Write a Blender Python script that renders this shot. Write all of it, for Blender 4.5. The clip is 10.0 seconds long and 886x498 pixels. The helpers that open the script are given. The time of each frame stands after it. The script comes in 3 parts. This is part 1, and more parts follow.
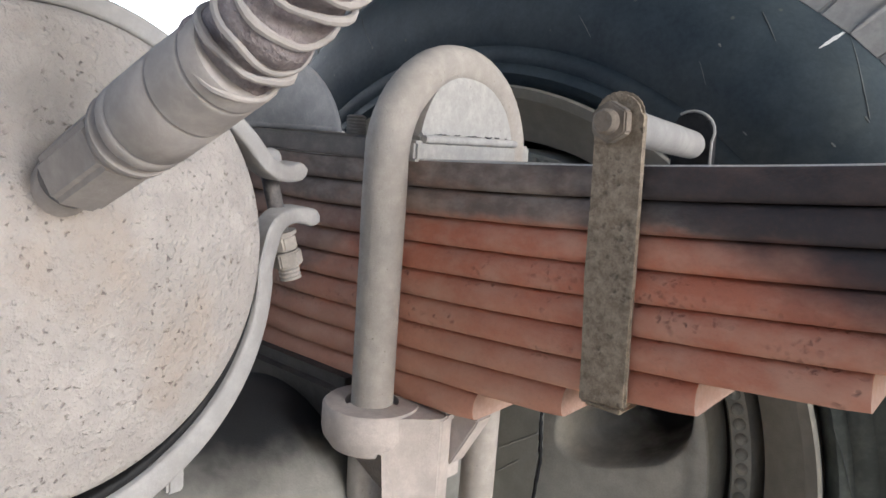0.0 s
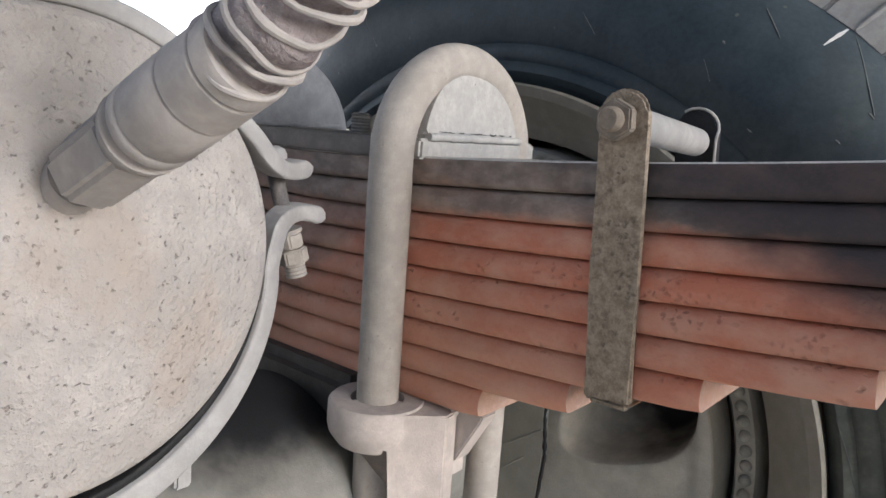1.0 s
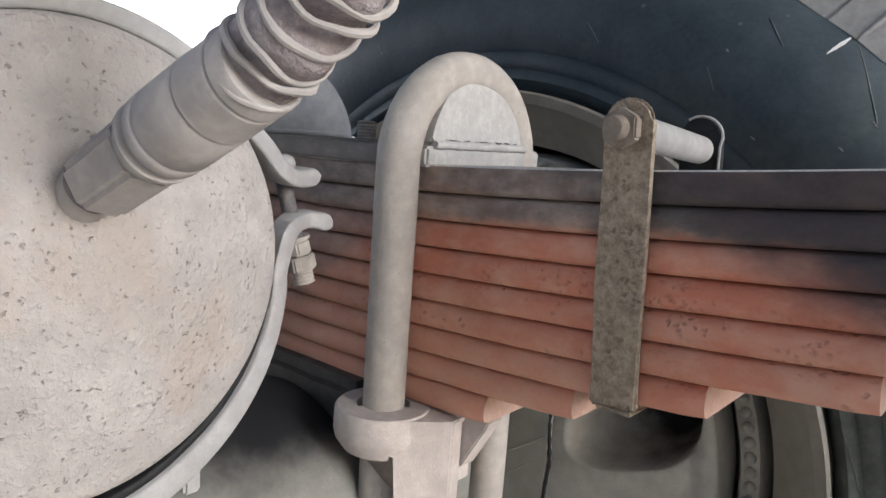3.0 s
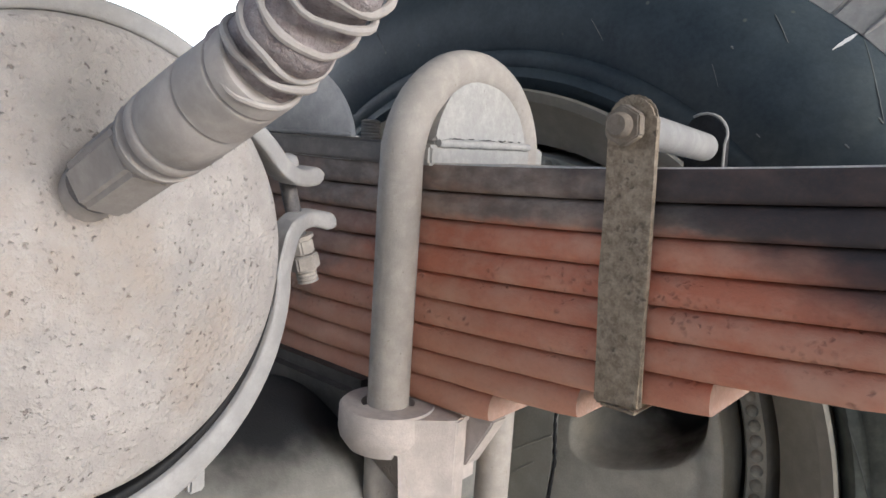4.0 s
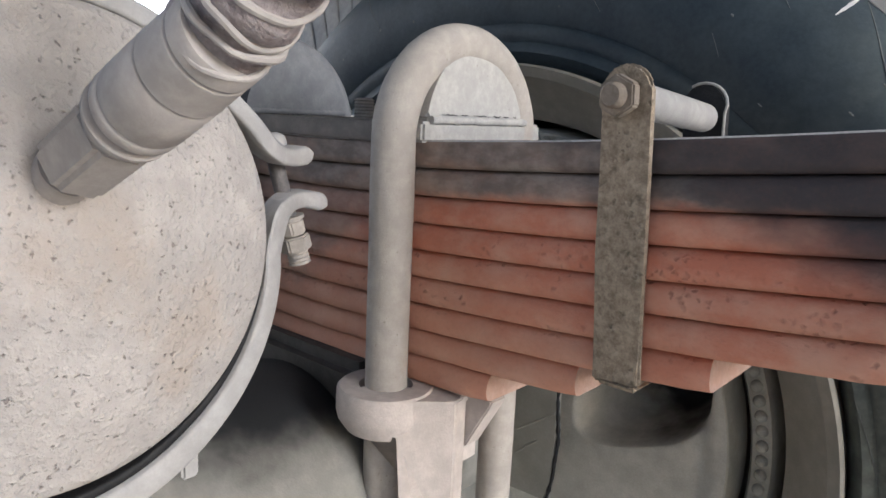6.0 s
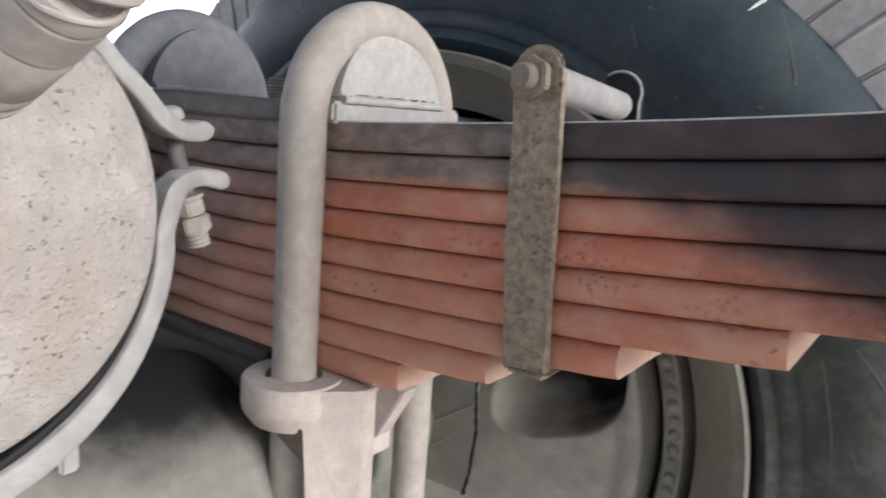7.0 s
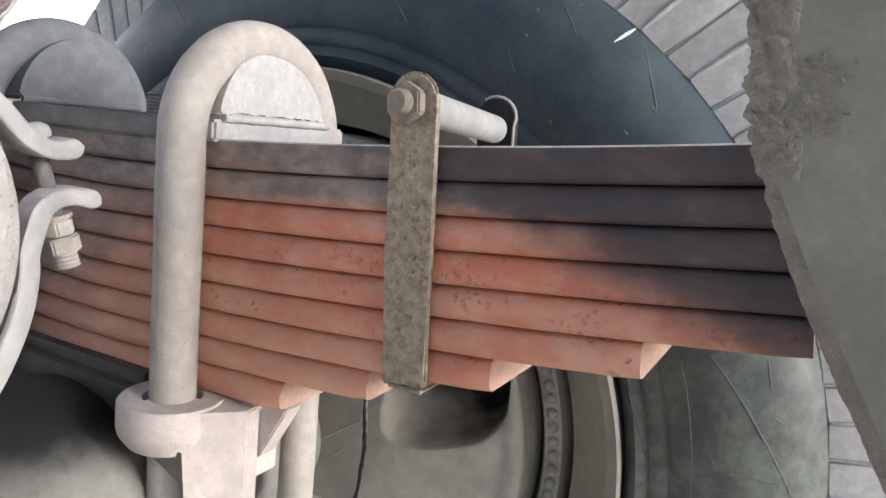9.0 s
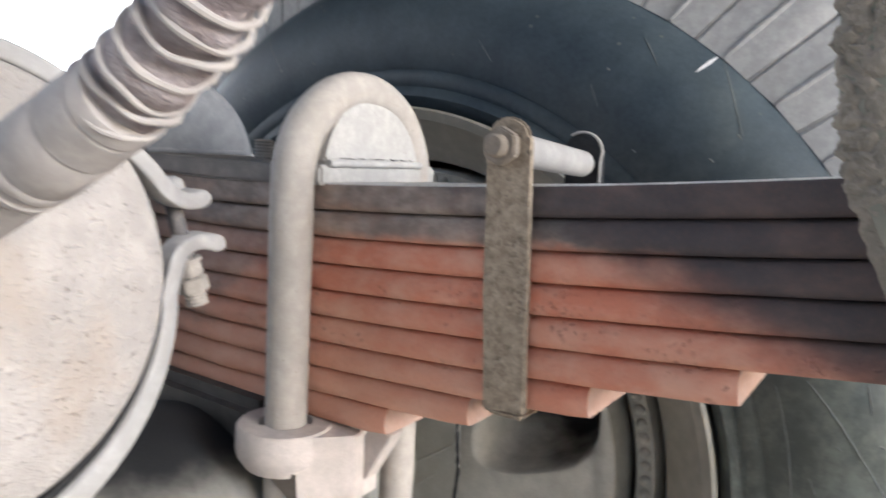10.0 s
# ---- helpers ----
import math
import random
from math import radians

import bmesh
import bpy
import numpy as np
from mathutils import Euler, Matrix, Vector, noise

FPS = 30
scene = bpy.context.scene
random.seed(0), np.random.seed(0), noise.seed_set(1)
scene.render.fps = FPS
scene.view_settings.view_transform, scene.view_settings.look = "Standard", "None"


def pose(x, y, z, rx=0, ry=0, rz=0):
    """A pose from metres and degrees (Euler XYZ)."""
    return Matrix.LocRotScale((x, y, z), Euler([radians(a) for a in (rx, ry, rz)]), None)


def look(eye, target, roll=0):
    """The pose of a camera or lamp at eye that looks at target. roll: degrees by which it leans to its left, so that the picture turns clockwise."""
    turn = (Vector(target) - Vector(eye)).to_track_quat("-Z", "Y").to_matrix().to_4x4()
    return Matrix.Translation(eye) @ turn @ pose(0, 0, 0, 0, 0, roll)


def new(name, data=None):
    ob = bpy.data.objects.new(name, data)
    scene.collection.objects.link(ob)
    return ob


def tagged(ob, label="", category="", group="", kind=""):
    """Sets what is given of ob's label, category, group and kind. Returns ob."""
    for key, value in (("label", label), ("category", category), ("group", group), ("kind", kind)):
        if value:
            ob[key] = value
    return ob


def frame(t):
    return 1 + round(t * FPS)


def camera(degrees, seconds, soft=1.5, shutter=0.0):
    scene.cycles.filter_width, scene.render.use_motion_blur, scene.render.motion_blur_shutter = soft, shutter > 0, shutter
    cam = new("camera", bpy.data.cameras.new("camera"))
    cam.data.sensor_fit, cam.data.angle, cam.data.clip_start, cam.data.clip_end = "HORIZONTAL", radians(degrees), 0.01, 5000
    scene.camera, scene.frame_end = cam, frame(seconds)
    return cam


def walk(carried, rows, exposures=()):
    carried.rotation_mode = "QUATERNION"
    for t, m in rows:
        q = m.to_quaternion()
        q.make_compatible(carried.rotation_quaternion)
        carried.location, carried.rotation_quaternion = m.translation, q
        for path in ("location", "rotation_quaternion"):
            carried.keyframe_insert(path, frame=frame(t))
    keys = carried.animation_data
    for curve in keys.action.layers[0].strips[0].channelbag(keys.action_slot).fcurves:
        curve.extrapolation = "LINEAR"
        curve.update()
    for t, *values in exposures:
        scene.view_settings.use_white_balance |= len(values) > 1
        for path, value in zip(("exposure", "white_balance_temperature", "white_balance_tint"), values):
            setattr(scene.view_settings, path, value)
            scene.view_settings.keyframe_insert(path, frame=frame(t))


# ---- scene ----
cam = camera(63.63, 10.0, soft=1.5, shutter=0.5)
ROWS = [
    (0.0, 0.2285, -0.2444, 0.7303, 80.55, -4.18, 40.20),
    (0.5, 0.2269, -0.2408, 0.7295, 80.36, -3.80, 40.57),
    (1.0, 0.2287, -0.2459, 0.7304, 80.33, -4.07, 40.44),
    (1.5, 0.2289, -0.2468, 0.7302, 80.59, -4.09, 40.64),
    (2.0, 0.2290, -0.2475, 0.7307, 80.73, -4.14, 40.72),
    (2.5, 0.2288, -0.2491, 0.7309, 80.88, -4.15, 40.56),
    (4.0, 0.2297, -0.2479, 0.7306, 80.75, -3.78, 41.10),
    (4.5, 0.2295, -0.2493, 0.7305, 80.96, -3.81, 41.37),
    (5.0, 0.2306, -0.2482, 0.7312, 80.86, -3.56, 41.65),
    (5.5, 0.2302, -0.2425, 0.7282, 80.15, -2.94, 41.67),
    (5.7, 0.2302, -0.2416, 0.7295, 79.52, -2.65, 41.64),
    (6.8, 0.2316, -0.2301, 0.7233, 78.86, -3.41, 38.91),
    (7.0, 0.2331, -0.2274, 0.7228, 79.27, -4.26, 36.44),
    (7.5, 0.2324, -0.2283, 0.7243, 80.03, -4.97, 33.07),
    (8.0, 0.2379, -0.2262, 0.7265, 80.44, -5.63, 28.98),
    (8.5, 0.2411, -0.2288, 0.7273, 80.91, -5.42, 28.25),
    (9.0, 0.2427, -0.2297, 0.7274, 80.89, -5.32, 28.33),
    (9.5, 0.2428, -0.2318, 0.7280, 81.10, -4.96, 29.15),
    (10.0, 0.2426, -0.2482, 0.7342, 82.21, -3.18, 34.03),
]
EXPOSURES = [(0.0, -0.07, 5590, 11), (5.7, -0.05, 5590, 11), (7.0, 0.05, 5590, 11), (8.0, 0.34, 5590, 11), (8.6, 0.46, 5590, 11), (9.5, 0.47, 5590, 11), (10.0, 0.42, 5590, 11)]
walk(cam, [(t, pose(x, y, z, rx, ry, rz)) for t, x, y, z, rx, ry, rz in ROWS], EXPOSURES)

# world and sun: hazy daylight that comes in under the vehicle
SUN_ELEV, SUN_AZ = 16.0, 2.0        # azimuth in the plan, from +X towards +Y
world = bpy.data.worlds.new("sky")
scene.world = world
world.use_nodes = True
wn = world.node_tree
sky = wn.nodes.new("ShaderNodeTexSky")
sky.sky_type = "NISHITA"
sky.sun_disc = False
sky.sun_elevation = radians(SUN_ELEV)
sky.sun_rotation = radians(90 - SUN_AZ)
sky.air_density, sky.dust_density = 1.0, 4.5
wn.links.new(sky.outputs[0], wn.nodes["Background"].inputs[0])
wn.nodes["Background"].inputs[1].default_value = 0.15
sun = new("sun", bpy.data.lights.new("sun", "SUN"))
sun.data.energy, sun.data.angle, sun.data.color = 2.7, radians(20), (1.0, 0.985, 0.96)
ca, sa, ce, se = math.cos(radians(SUN_AZ)), math.sin(radians(SUN_AZ)), math.cos(radians(SUN_ELEV)), math.sin(radians(SUN_ELEV))
sun.matrix_world = look((3 * ca * ce, 3 * sa * ce, 3 * se), (0, 0, 0))


# materials
def material(name):
    m = bpy.data.materials.new(name)
    m.use_nodes = True
    return m, m.node_tree.nodes, m.node_tree.links, m.node_tree.nodes["Principled BSDF"]


def tex(nodes, links, coord, scale, detail=4.0, rough=0.6):
    n = nodes.new("ShaderNodeTexNoise")
    n.inputs["Scale"].default_value, n.inputs["Detail"].default_value, n.inputs["Roughness"].default_value = scale, detail, rough
    links.new(coord, n.inputs["Vector"])
    return n.outputs["Fac"]


def ramp(nodes, links, fac, lo, hi, a=0.0, b=1.0):
    n = nodes.new("ShaderNodeMapRange")
    n.interpolation_type = "SMOOTHSTEP"
    for k, v in zip(("From Min", "From Max", "To Min", "To Max"), (lo, hi, a, b)):
        n.inputs[k].default_value = v
    links.new(fac, n.inputs["Value"])
    return n.outputs["Result"]


def mix(nodes, links, fac, a, b):
    n = nodes.new("ShaderNodeMix")
    n.data_type = "RGBA"
    if isinstance(fac, float):
        n.inputs[0].default_value = fac
    else:
        links.new(fac, n.inputs[0])
    for sock, v in ((n.inputs[6], a), (n.inputs[7], b)):
        if isinstance(v, tuple):
            sock.default_value = (*v, 1)
        else:
            links.new(v, sock)
    return n.outputs[2]


def calc(nodes, links, op, a, b):
    n = nodes.new("ShaderNodeMath")
    n.operation = op
    for sock, v in zip(n.inputs, (a, b)):
        if isinstance(v, (int, float)):
            sock.default_value = v
        else:
            links.new(v, sock)
    return n.outputs[0]


def bump(nodes, links, shader, height, dist, strength=0.6, prev=None):
    n = nodes.new("ShaderNodeBump")
    n.inputs["Strength"].default_value, n.inputs["Distance"].default_value = strength, dist
    links.new(height, n.inputs["Height"])
    if prev:
        links.new(prev, n.inputs["Normal"])
    links.new(n.outputs[0], shader.inputs["Normal"])
    return n.outputs[0]


def dusty(name, base, dust, amount=0.6, rough=0.85, metal=0.0, grain=900.0, patch=40.0, pit=None, relief=0.0004, chip=0.6, bumps=0.0, cell=300.0, reach=(0.05, 0.17), spread=(0.42, 0.62), stain=None):
    """A surface of colour base under a coat of dust that is thicker in patches and on what faces up; pit: a colour of small chips."""
    m, nodes, links, shader = material(name)
    geo = nodes.new("ShaderNodeNewGeometry")
    p = geo.outputs["Position"]
    big, fine = tex(nodes, links, p, patch, 5), tex(nodes, links, p, grain, 3, 0.7)
    sep = nodes.new("ShaderNodeSeparateXYZ")
    links.new(geo.outputs["Normal"], sep.inputs[0])
    up = ramp(nodes, links, sep.outputs["Z"], -0.2, 0.9, 0.0, 0.25)
    cover = calc(nodes, links, "ADD", ramp(nodes, links, big, 0.3, 0.7, amount - 0.25, amount + 0.2), up)
    cover = calc(nodes, links, "ADD", cover, ramp(nodes, links, fine, 0.3, 0.7, -0.09, 0.09))
    cover.node.use_clamp = True
    tone = mix(nodes, links, ramp(nodes, links, tex(nodes, links, p, patch * 3.3, 6), 0.35, 0.7), tuple(0.82 * c for c in dust), dust)
    col = mix(nodes, links, cover, base, tone)
    if stain:
        col = mix(nodes, links, ramp(nodes, links, tex(nodes, links, p, 17, 7, 0.65), 0.50, 0.66, 0.0, 0.75), col, stain)
    h = fine
    if pit:
        v = nodes.new("ShaderNodeTexVoronoi")
        v.inputs["Scale"].default_value = cell
        warp = nodes.new("ShaderNodeVectorMath")
        warp.operation = "MULTIPLY_ADD"
        nn = nodes.new("ShaderNodeTexNoise")
        nn.inputs["Scale"].default_value = 500
        links.new(p, nn.inputs["Vector"])
        links.new(nn.outputs["Color"], warp.inputs[0])
        warp.inputs[1].default_value = (0.004, 0.004, 0.004)
        links.new(p, warp.inputs[2])
        links.new(warp.outputs[0], v.inputs["Vector"])
        spot = calc(nodes, links, "MULTIPLY", ramp(nodes, links, v.outputs["Distance"], *reach, 1.0, 0.0), ramp(nodes, links, tex(nodes, links, p, 90, 3), *spread))
        col = mix(nodes, links, calc(nodes, links, "MULTIPLY", spot, chip), col, pit)
        h = calc(nodes, links, "SUBTRACT", fine, calc(nodes, links, "MULTIPLY", spot, 1.2))
    if bumps:
        grit = ramp(nodes, links, tex(nodes, links, p, 420, 2, 0.5), 0.40, 0.85)
        h = calc(nodes, links, "ADD", h, calc(nodes, links, "MULTIPLY", grit, bumps))
    links.new(col, shader.inputs["Base Color"])
    shader.inputs["Roughness"].default_value, shader.inputs["Metallic"].default_value = rough, metal
    shader.inputs["Specular IOR Level"].default_value = 0.25
    n1 = bump(nodes, links, shader, h, relief, 0.8)
    bump(nodes, links, shader, big, relief * 3, 0.5, n1)
    return m


cast_paint = dusty("dusty_cast_paint", (0.26, 0.24, 0.225), (0.42, 0.395, 0.37), 0.75, patch=22, grain=420, pit=(0.13, 0.105, 0.085), relief=0.0008, chip=0.55, bumps=0.7, cell=310.0, reach=(0.07, 0.26), spread=(0.38, 0.58), stain=(0.33, 0.285, 0.245))
shell_back = dusty("dark_shaded_shell", (0.035, 0.034, 0.034), (0.12, 0.11, 0.10), 0.35, rough=0.6, patch=60)
# darker copy of the steel for the far saddle and U-bolt, which stand in shade
shaded_steel = dusty("blue_grey_shaded_steel", (0.085, 0.092, 0.104), (0.205, 0.212, 0.225), 0.55, patch=40, pit=(0.12, 0.11, 0.1), relief=0.0003)
gap_black = dusty("black_gap_fill", (0.008, 0.008, 0.009), (0.03, 0.03, 0.03), 0.25, rough=0.6, patch=90)
bar_steel = dusty("dusty_bar_steel", (0.27, 0.25, 0.225), (0.45, 0.415, 0.375), 0.72, rough=0.75, patch=45, grain=1300, relief=0.0003, pit=(0.17, 0.15, 0.13))
block_steel = dusty("dusty_block_steel", (0.30, 0.295, 0.28), (0.45, 0.44, 0.42), 0.8, patch=70, pit=(0.2, 0.17, 0.15), relief=0.0003)
strap_steel = dusty("mottled_strap_steel", (0.10, 0.075, 0.05), (0.50, 0.415, 0.315), 0.57, patch=260, grain=1500, relief=0.0005, pit=(0.05, 0.04, 0.03), chip=0.5, cell=330.0, reach=(0.10, 0.45))
pad_steel = dusty("grey_brown_pad_steel", (0.14, 0.125, 0.115), (0.30, 0.27, 0.245), 0.55, patch=60)
seat_steel = dusty("dusty_seat_steel", (0.36, 0.32, 0.29), (0.56, 0.505, 0.465), 0.7, patch=45)
clamp_steel = dusty("dusty_clamp_steel", (0.25, 0.245, 0.235), (0.38, 0.37, 0.36), 0.8, rough=0.65, patch=40, relief=0.0002)
bolt_steel = dusty("dusty_bolt_steel", (0.20, 0.18, 0.16), (0.42, 0.385, 0.345), 0.6, rough=0.7, patch=90, relief=0.0002)
nut_steel = dusty("grimy_nut_steel", (0.13, 0.105, 0.08), (0.33, 0.285, 0.235), 0.6, rough=0.75, patch=110, relief=0.0003)
dark_steel = dusty("dark_bolt_steel", (0.05, 0.05, 0.055), (0.24, 0.22, 0.21), 0.4, rough=0.6, patch=130)
fitting_paint = dusty("dusty_hose_fitting", (0.27, 0.25, 0.235), (0.43, 0.40, 0.375), 0.75, rough=0.8, patch=50, grain=500, relief=0.0002)
blocker_paint = dusty("dark_blocker_paint", (0.05, 0.05, 0.05), (0.16, 0.15, 0.14), 0.5, patch=6, grain=200)
sky_white, hn, hl, hs = material("glowing_white")
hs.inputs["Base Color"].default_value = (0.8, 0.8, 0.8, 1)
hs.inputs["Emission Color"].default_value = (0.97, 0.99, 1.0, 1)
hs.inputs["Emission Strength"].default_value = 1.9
hose_rubber = dusty("dusty_hose_rubber", (0.16, 0.12, 0.122), (0.42, 0.38, 0.375), 0.58, patch=150, grain=700, relief=0.0012)
axle_paint = dusty("dusty_axle_paint", (0.19, 0.19, 0.17), (0.36, 0.35, 0.315), 0.6, patch=18)
drum_iron = dusty("dusty_drum_iron", (0.23, 0.225, 0.19), (0.50, 0.48, 0.42), 0.6, patch=25)


def shade_patch(name, centre, size, base=(0.26, 0.26, 0.23), dust=(0.58, 0.565, 0.51)):
    """Dusty iron with a soft-edged dark patch of painted shade about a place."""
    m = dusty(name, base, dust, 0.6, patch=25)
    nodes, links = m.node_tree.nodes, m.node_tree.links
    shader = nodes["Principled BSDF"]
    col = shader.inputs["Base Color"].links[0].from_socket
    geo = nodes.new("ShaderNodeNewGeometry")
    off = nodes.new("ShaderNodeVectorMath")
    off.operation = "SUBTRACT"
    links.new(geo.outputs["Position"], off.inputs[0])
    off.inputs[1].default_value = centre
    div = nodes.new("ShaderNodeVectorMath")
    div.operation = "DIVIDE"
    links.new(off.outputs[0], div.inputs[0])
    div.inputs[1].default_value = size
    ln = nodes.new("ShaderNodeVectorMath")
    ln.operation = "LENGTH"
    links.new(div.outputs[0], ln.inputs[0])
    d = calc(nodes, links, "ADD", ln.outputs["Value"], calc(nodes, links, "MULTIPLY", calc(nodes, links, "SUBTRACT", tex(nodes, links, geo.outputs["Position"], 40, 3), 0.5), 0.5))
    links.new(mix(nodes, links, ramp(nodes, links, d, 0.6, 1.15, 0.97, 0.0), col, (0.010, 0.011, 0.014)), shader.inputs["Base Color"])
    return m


# shade of the spring on the axle top, put into its colour
axle_top = shade_patch("shaded_axle_paint", (-0.074, -0.03, 0.610), (0.13, 0.13, 0.050), (0.16, 0.16, 0.145), (0.28, 0.272, 0.245))
# the darkness inside the plate's hollow is painted on, beyond what its depth gives
plate_iron = shade_patch("shaded_plate_iron", (0.052, 0.18, 0.562), (0.042, 0.2, 0.033))
rim_paint = dusty("dusty_rim_paint", (0.19, 0.178, 0.148), (0.29, 0.272, 0.235), 0.6, patch=30)
hanger_paint = dusty("dirty_hanger_paint", (0.11, 0.125, 0.11), (0.27, 0.25, 0.20), 0.5, patch=17, grain=350, relief=0.00012)
crust_dirt = dusty("caked_road_dirt", (0.14, 0.125, 0.10), (0.27, 0.243, 0.205), 0.6, patch=120, grain=700, relief=0.0014)
tyre_rubber = dusty("dusty_tyre_rubber", (0.019, 0.030, 0.044), (0.082, 0.106, 0.122), 0.32, rough=0.5, patch=14, grain=300, relief=0.0002)


def paled_low(m, dust):
    """Paler streaks low on the sidewall, painted for road dust and light from below, with loose specks."""
    nodes, links = m.node_tree.nodes, m.node_tree.links
    shader = nodes["Principled BSDF"]
    col = shader.inputs["Base Color"].links[0].from_socket
    geo = nodes.new("ShaderNodeNewGeometry")
    sep = nodes.new("ShaderNodeSeparateXYZ")
    links.new(geo.outputs["Position"], sep.inputs[0])
    rag = calc(nodes, links, "MULTIPLY", calc(nodes, links, "SUBTRACT", tex(nodes, links, geo.outputs["Position"], 16, 6, 0.65), 0.5), 0.22)
    low = ramp(nodes, links, calc(nodes, links, "ADD", sep.outputs["Z"], rag), 0.56, 0.80, 0.80, 0.0)
    speck = nodes.new("ShaderNodeTexVoronoi")
    speck.inputs["Scale"].default_value = 75
    links.new(geo.outputs["Position"], speck.inputs["Vector"])
    some = ramp(nodes, links, speck.outputs["Distance"], 0.04, 0.12, 0.8, 0.0)
    keep = ramp(nodes, links, tex(nodes, links, geo.outputs["Position"], 33, 2), 0.50, 0.57)
    cover = calc(nodes, links, "MAXIMUM", low, calc(nodes, links, "MULTIPLY", some, keep))
    tone = mix(nodes, links, ramp(nodes, links, tex(nodes, links, geo.outputs["Position"], 48, 7, 0.7), 0.36, 0.68), tuple(0.62 * c for c in dust), tuple(1.25 * c for c in dust))
    links.new(mix(nodes, links, cover, col, tone), shader.inputs["Base Color"])
    return m


paled_low(tyre_rubber, (0.140, 0.152, 0.132))
scuff_mat = dusty("pale_scuff", (0.085, 0.092, 0.092), (0.17, 0.18, 0.175), 0.5, patch=160)
inner_strap = dusty("shaded_strap_steel", (0.012, 0.012, 0.013), (0.045, 0.045, 0.05), 0.3, rough=0.6, patch=120)
tread_rubber = dusty("dusty_tread_rubber", (0.24, 0.24, 0.24), (0.41, 0.41, 0.405), 0.72, patch=50, grain=300)
chalk_mat = dusty("white_chalk_mark", (0.45, 0.46, 0.47), (0.75, 0.75, 0.76), 0.6, patch=200)
ground_mat = dusty("pale_concrete", (0.58, 0.525, 0.445), (0.74, 0.675, 0.585), 0.6, patch=3, grain=80, relief=0.002)


def leaf_paint():
    """Red oxide primer under dust; bare grey-brown steel on the two upper leaves and past a ragged line towards the ends."""
    m, nodes, links, shader = material("worn_red_primer")
    geo = nodes.new("ShaderNodeNewGeometry")
    sep = nodes.new("ShaderNodeSeparateXYZ")
    links.new(geo.outputs["Position"], sep.inputs[0])
    run = nodes.new("ShaderNodeVectorMath")
    run.operation = "MULTIPLY"
    links.new(geo.outputs["Position"], run.inputs[0])
    run.inputs[1].default_value = (0.7, 1.0, 1.1)
    p = run.outputs[0]
    x, z = sep.outputs["X"], sep.outputs["Z"]
    edge = calc(nodes, links, "MULTIPLY", calc(nodes, links, "SUBTRACT", tex(nodes, links, p, 60, 4), 0.5), 0.055)
    # along the pack: primer ends sooner on upper leaves
    along = calc(nodes, links, "ADD", calc(nodes, links, "ADD", x, calc(nodes, links, "MULTIPLY", calc(nodes, links, "SUBTRACT", z, 0.692), 2.6)), edge)
    a = ramp(nodes, links, along, 0.125, 0.215, 1.0, 0.0)
    # below the second leaf, whose line follows the camber
    top = calc(nodes, links, "SUBTRACT", z, calc(nodes, links, "MULTIPLY", x, 0.06))
    b = ramp(nodes, links, calc(nodes, links, "ADD", top, calc(nodes, links, "MULTIPLY", edge, 0.25)), 0.688, 0.695, 1.0, 0.0)
    c = ramp(nodes, links, calc(nodes, links, "ADD", calc(nodes, links, "ADD", calc(nodes, links, "MULTIPLY", x, 0.5), calc(nodes, links, "MULTIPLY", calc(nodes, links, "SUBTRACT", z, 0.67), -0.9)), edge), -0.035, 0.0)
    prim = calc(nodes, links, "MULTIPLY", calc(nodes, links, "MULTIPLY", a, b), ramp(nodes, links, c, 0, 1, 0.32, 1.0))
    red = mix(nodes, links, ramp(nodes, links, tex(nodes, links, p, 70, 5), 0.35, 0.7), (0.51, 0.170, 0.100), (0.57, 0.262, 0.178))
    low = ramp(nodes, links, calc(nodes, links, "ADD", calc(nodes, links, "ADD", z, calc(nodes, links, "MULTIPLY", x, 0.10)), edge), 0.620, 0.690, 0.62, 0.0)
    red = mix(nodes, links, low, red, (0.54, 0.300, 0.205))
    steel = mix(nodes, links, ramp(nodes, links, tex(nodes, links, p, 110, 5), 0.35, 0.7), (0.13, 0.115, 0.104), (0.285, 0.255, 0.228))
    # leaf ends fade to near black: the hanger's shade, put into the colour
    end_shade = calc(nodes, links, "MULTIPLY", ramp(nodes, links, calc(nodes, links, "ADD", along, edge), 0.110, 0.200), 0.93)
    steel = mix(nodes, links, end_shade, steel, (0.036, 0.035, 0.042))
    col = mix(nodes, links, prim, steel, red)
    col = mix(nodes, links, ramp(nodes, links, tex(nodes, links, geo.outputs["Position"], 520, 4, 0.7), 0.45, 0.70, 0.0, 0.14), col, (0.15, 0.08, 0.06))
    dust = calc(nodes, links, "MULTIPLY", ramp(nodes, links, tex(nodes, links, p, 35, 6), 0.4, 0.75, 0.10, 0.55), ramp(nodes, links, end_shade, 0.0, 0.7, 1.0, 0.25))
    col = mix(nodes, links, dust, col, (0.59, 0.365, 0.265))
    v = nodes.new("ShaderNodeTexVoronoi")
    v.inputs["Scale"].default_value = 300
    raw = geo.outputs["Position"]
    wob = nodes.new("ShaderNodeTexNoise")
    wob.inputs["Scale"].default_value = 330
    links.new(raw, wob.inputs["Vector"])
    bent = nodes.new("ShaderNodeVectorMath")
    bent.operation = "MULTIPLY_ADD"
    links.new(wob.outputs["Color"], bent.inputs[0])
    bent.inputs[1].default_value = (0.005, 0.003, 0.003)
    links.new(raw, bent.inputs[2])
    links.new(bent.outputs[0], v.inputs["Vector"])
    # rust pits gather on the middle leaves
    mid = calc(nodes, links, "SUBTRACT", z, calc(nodes, links, "MULTIPLY", x, 0.06))
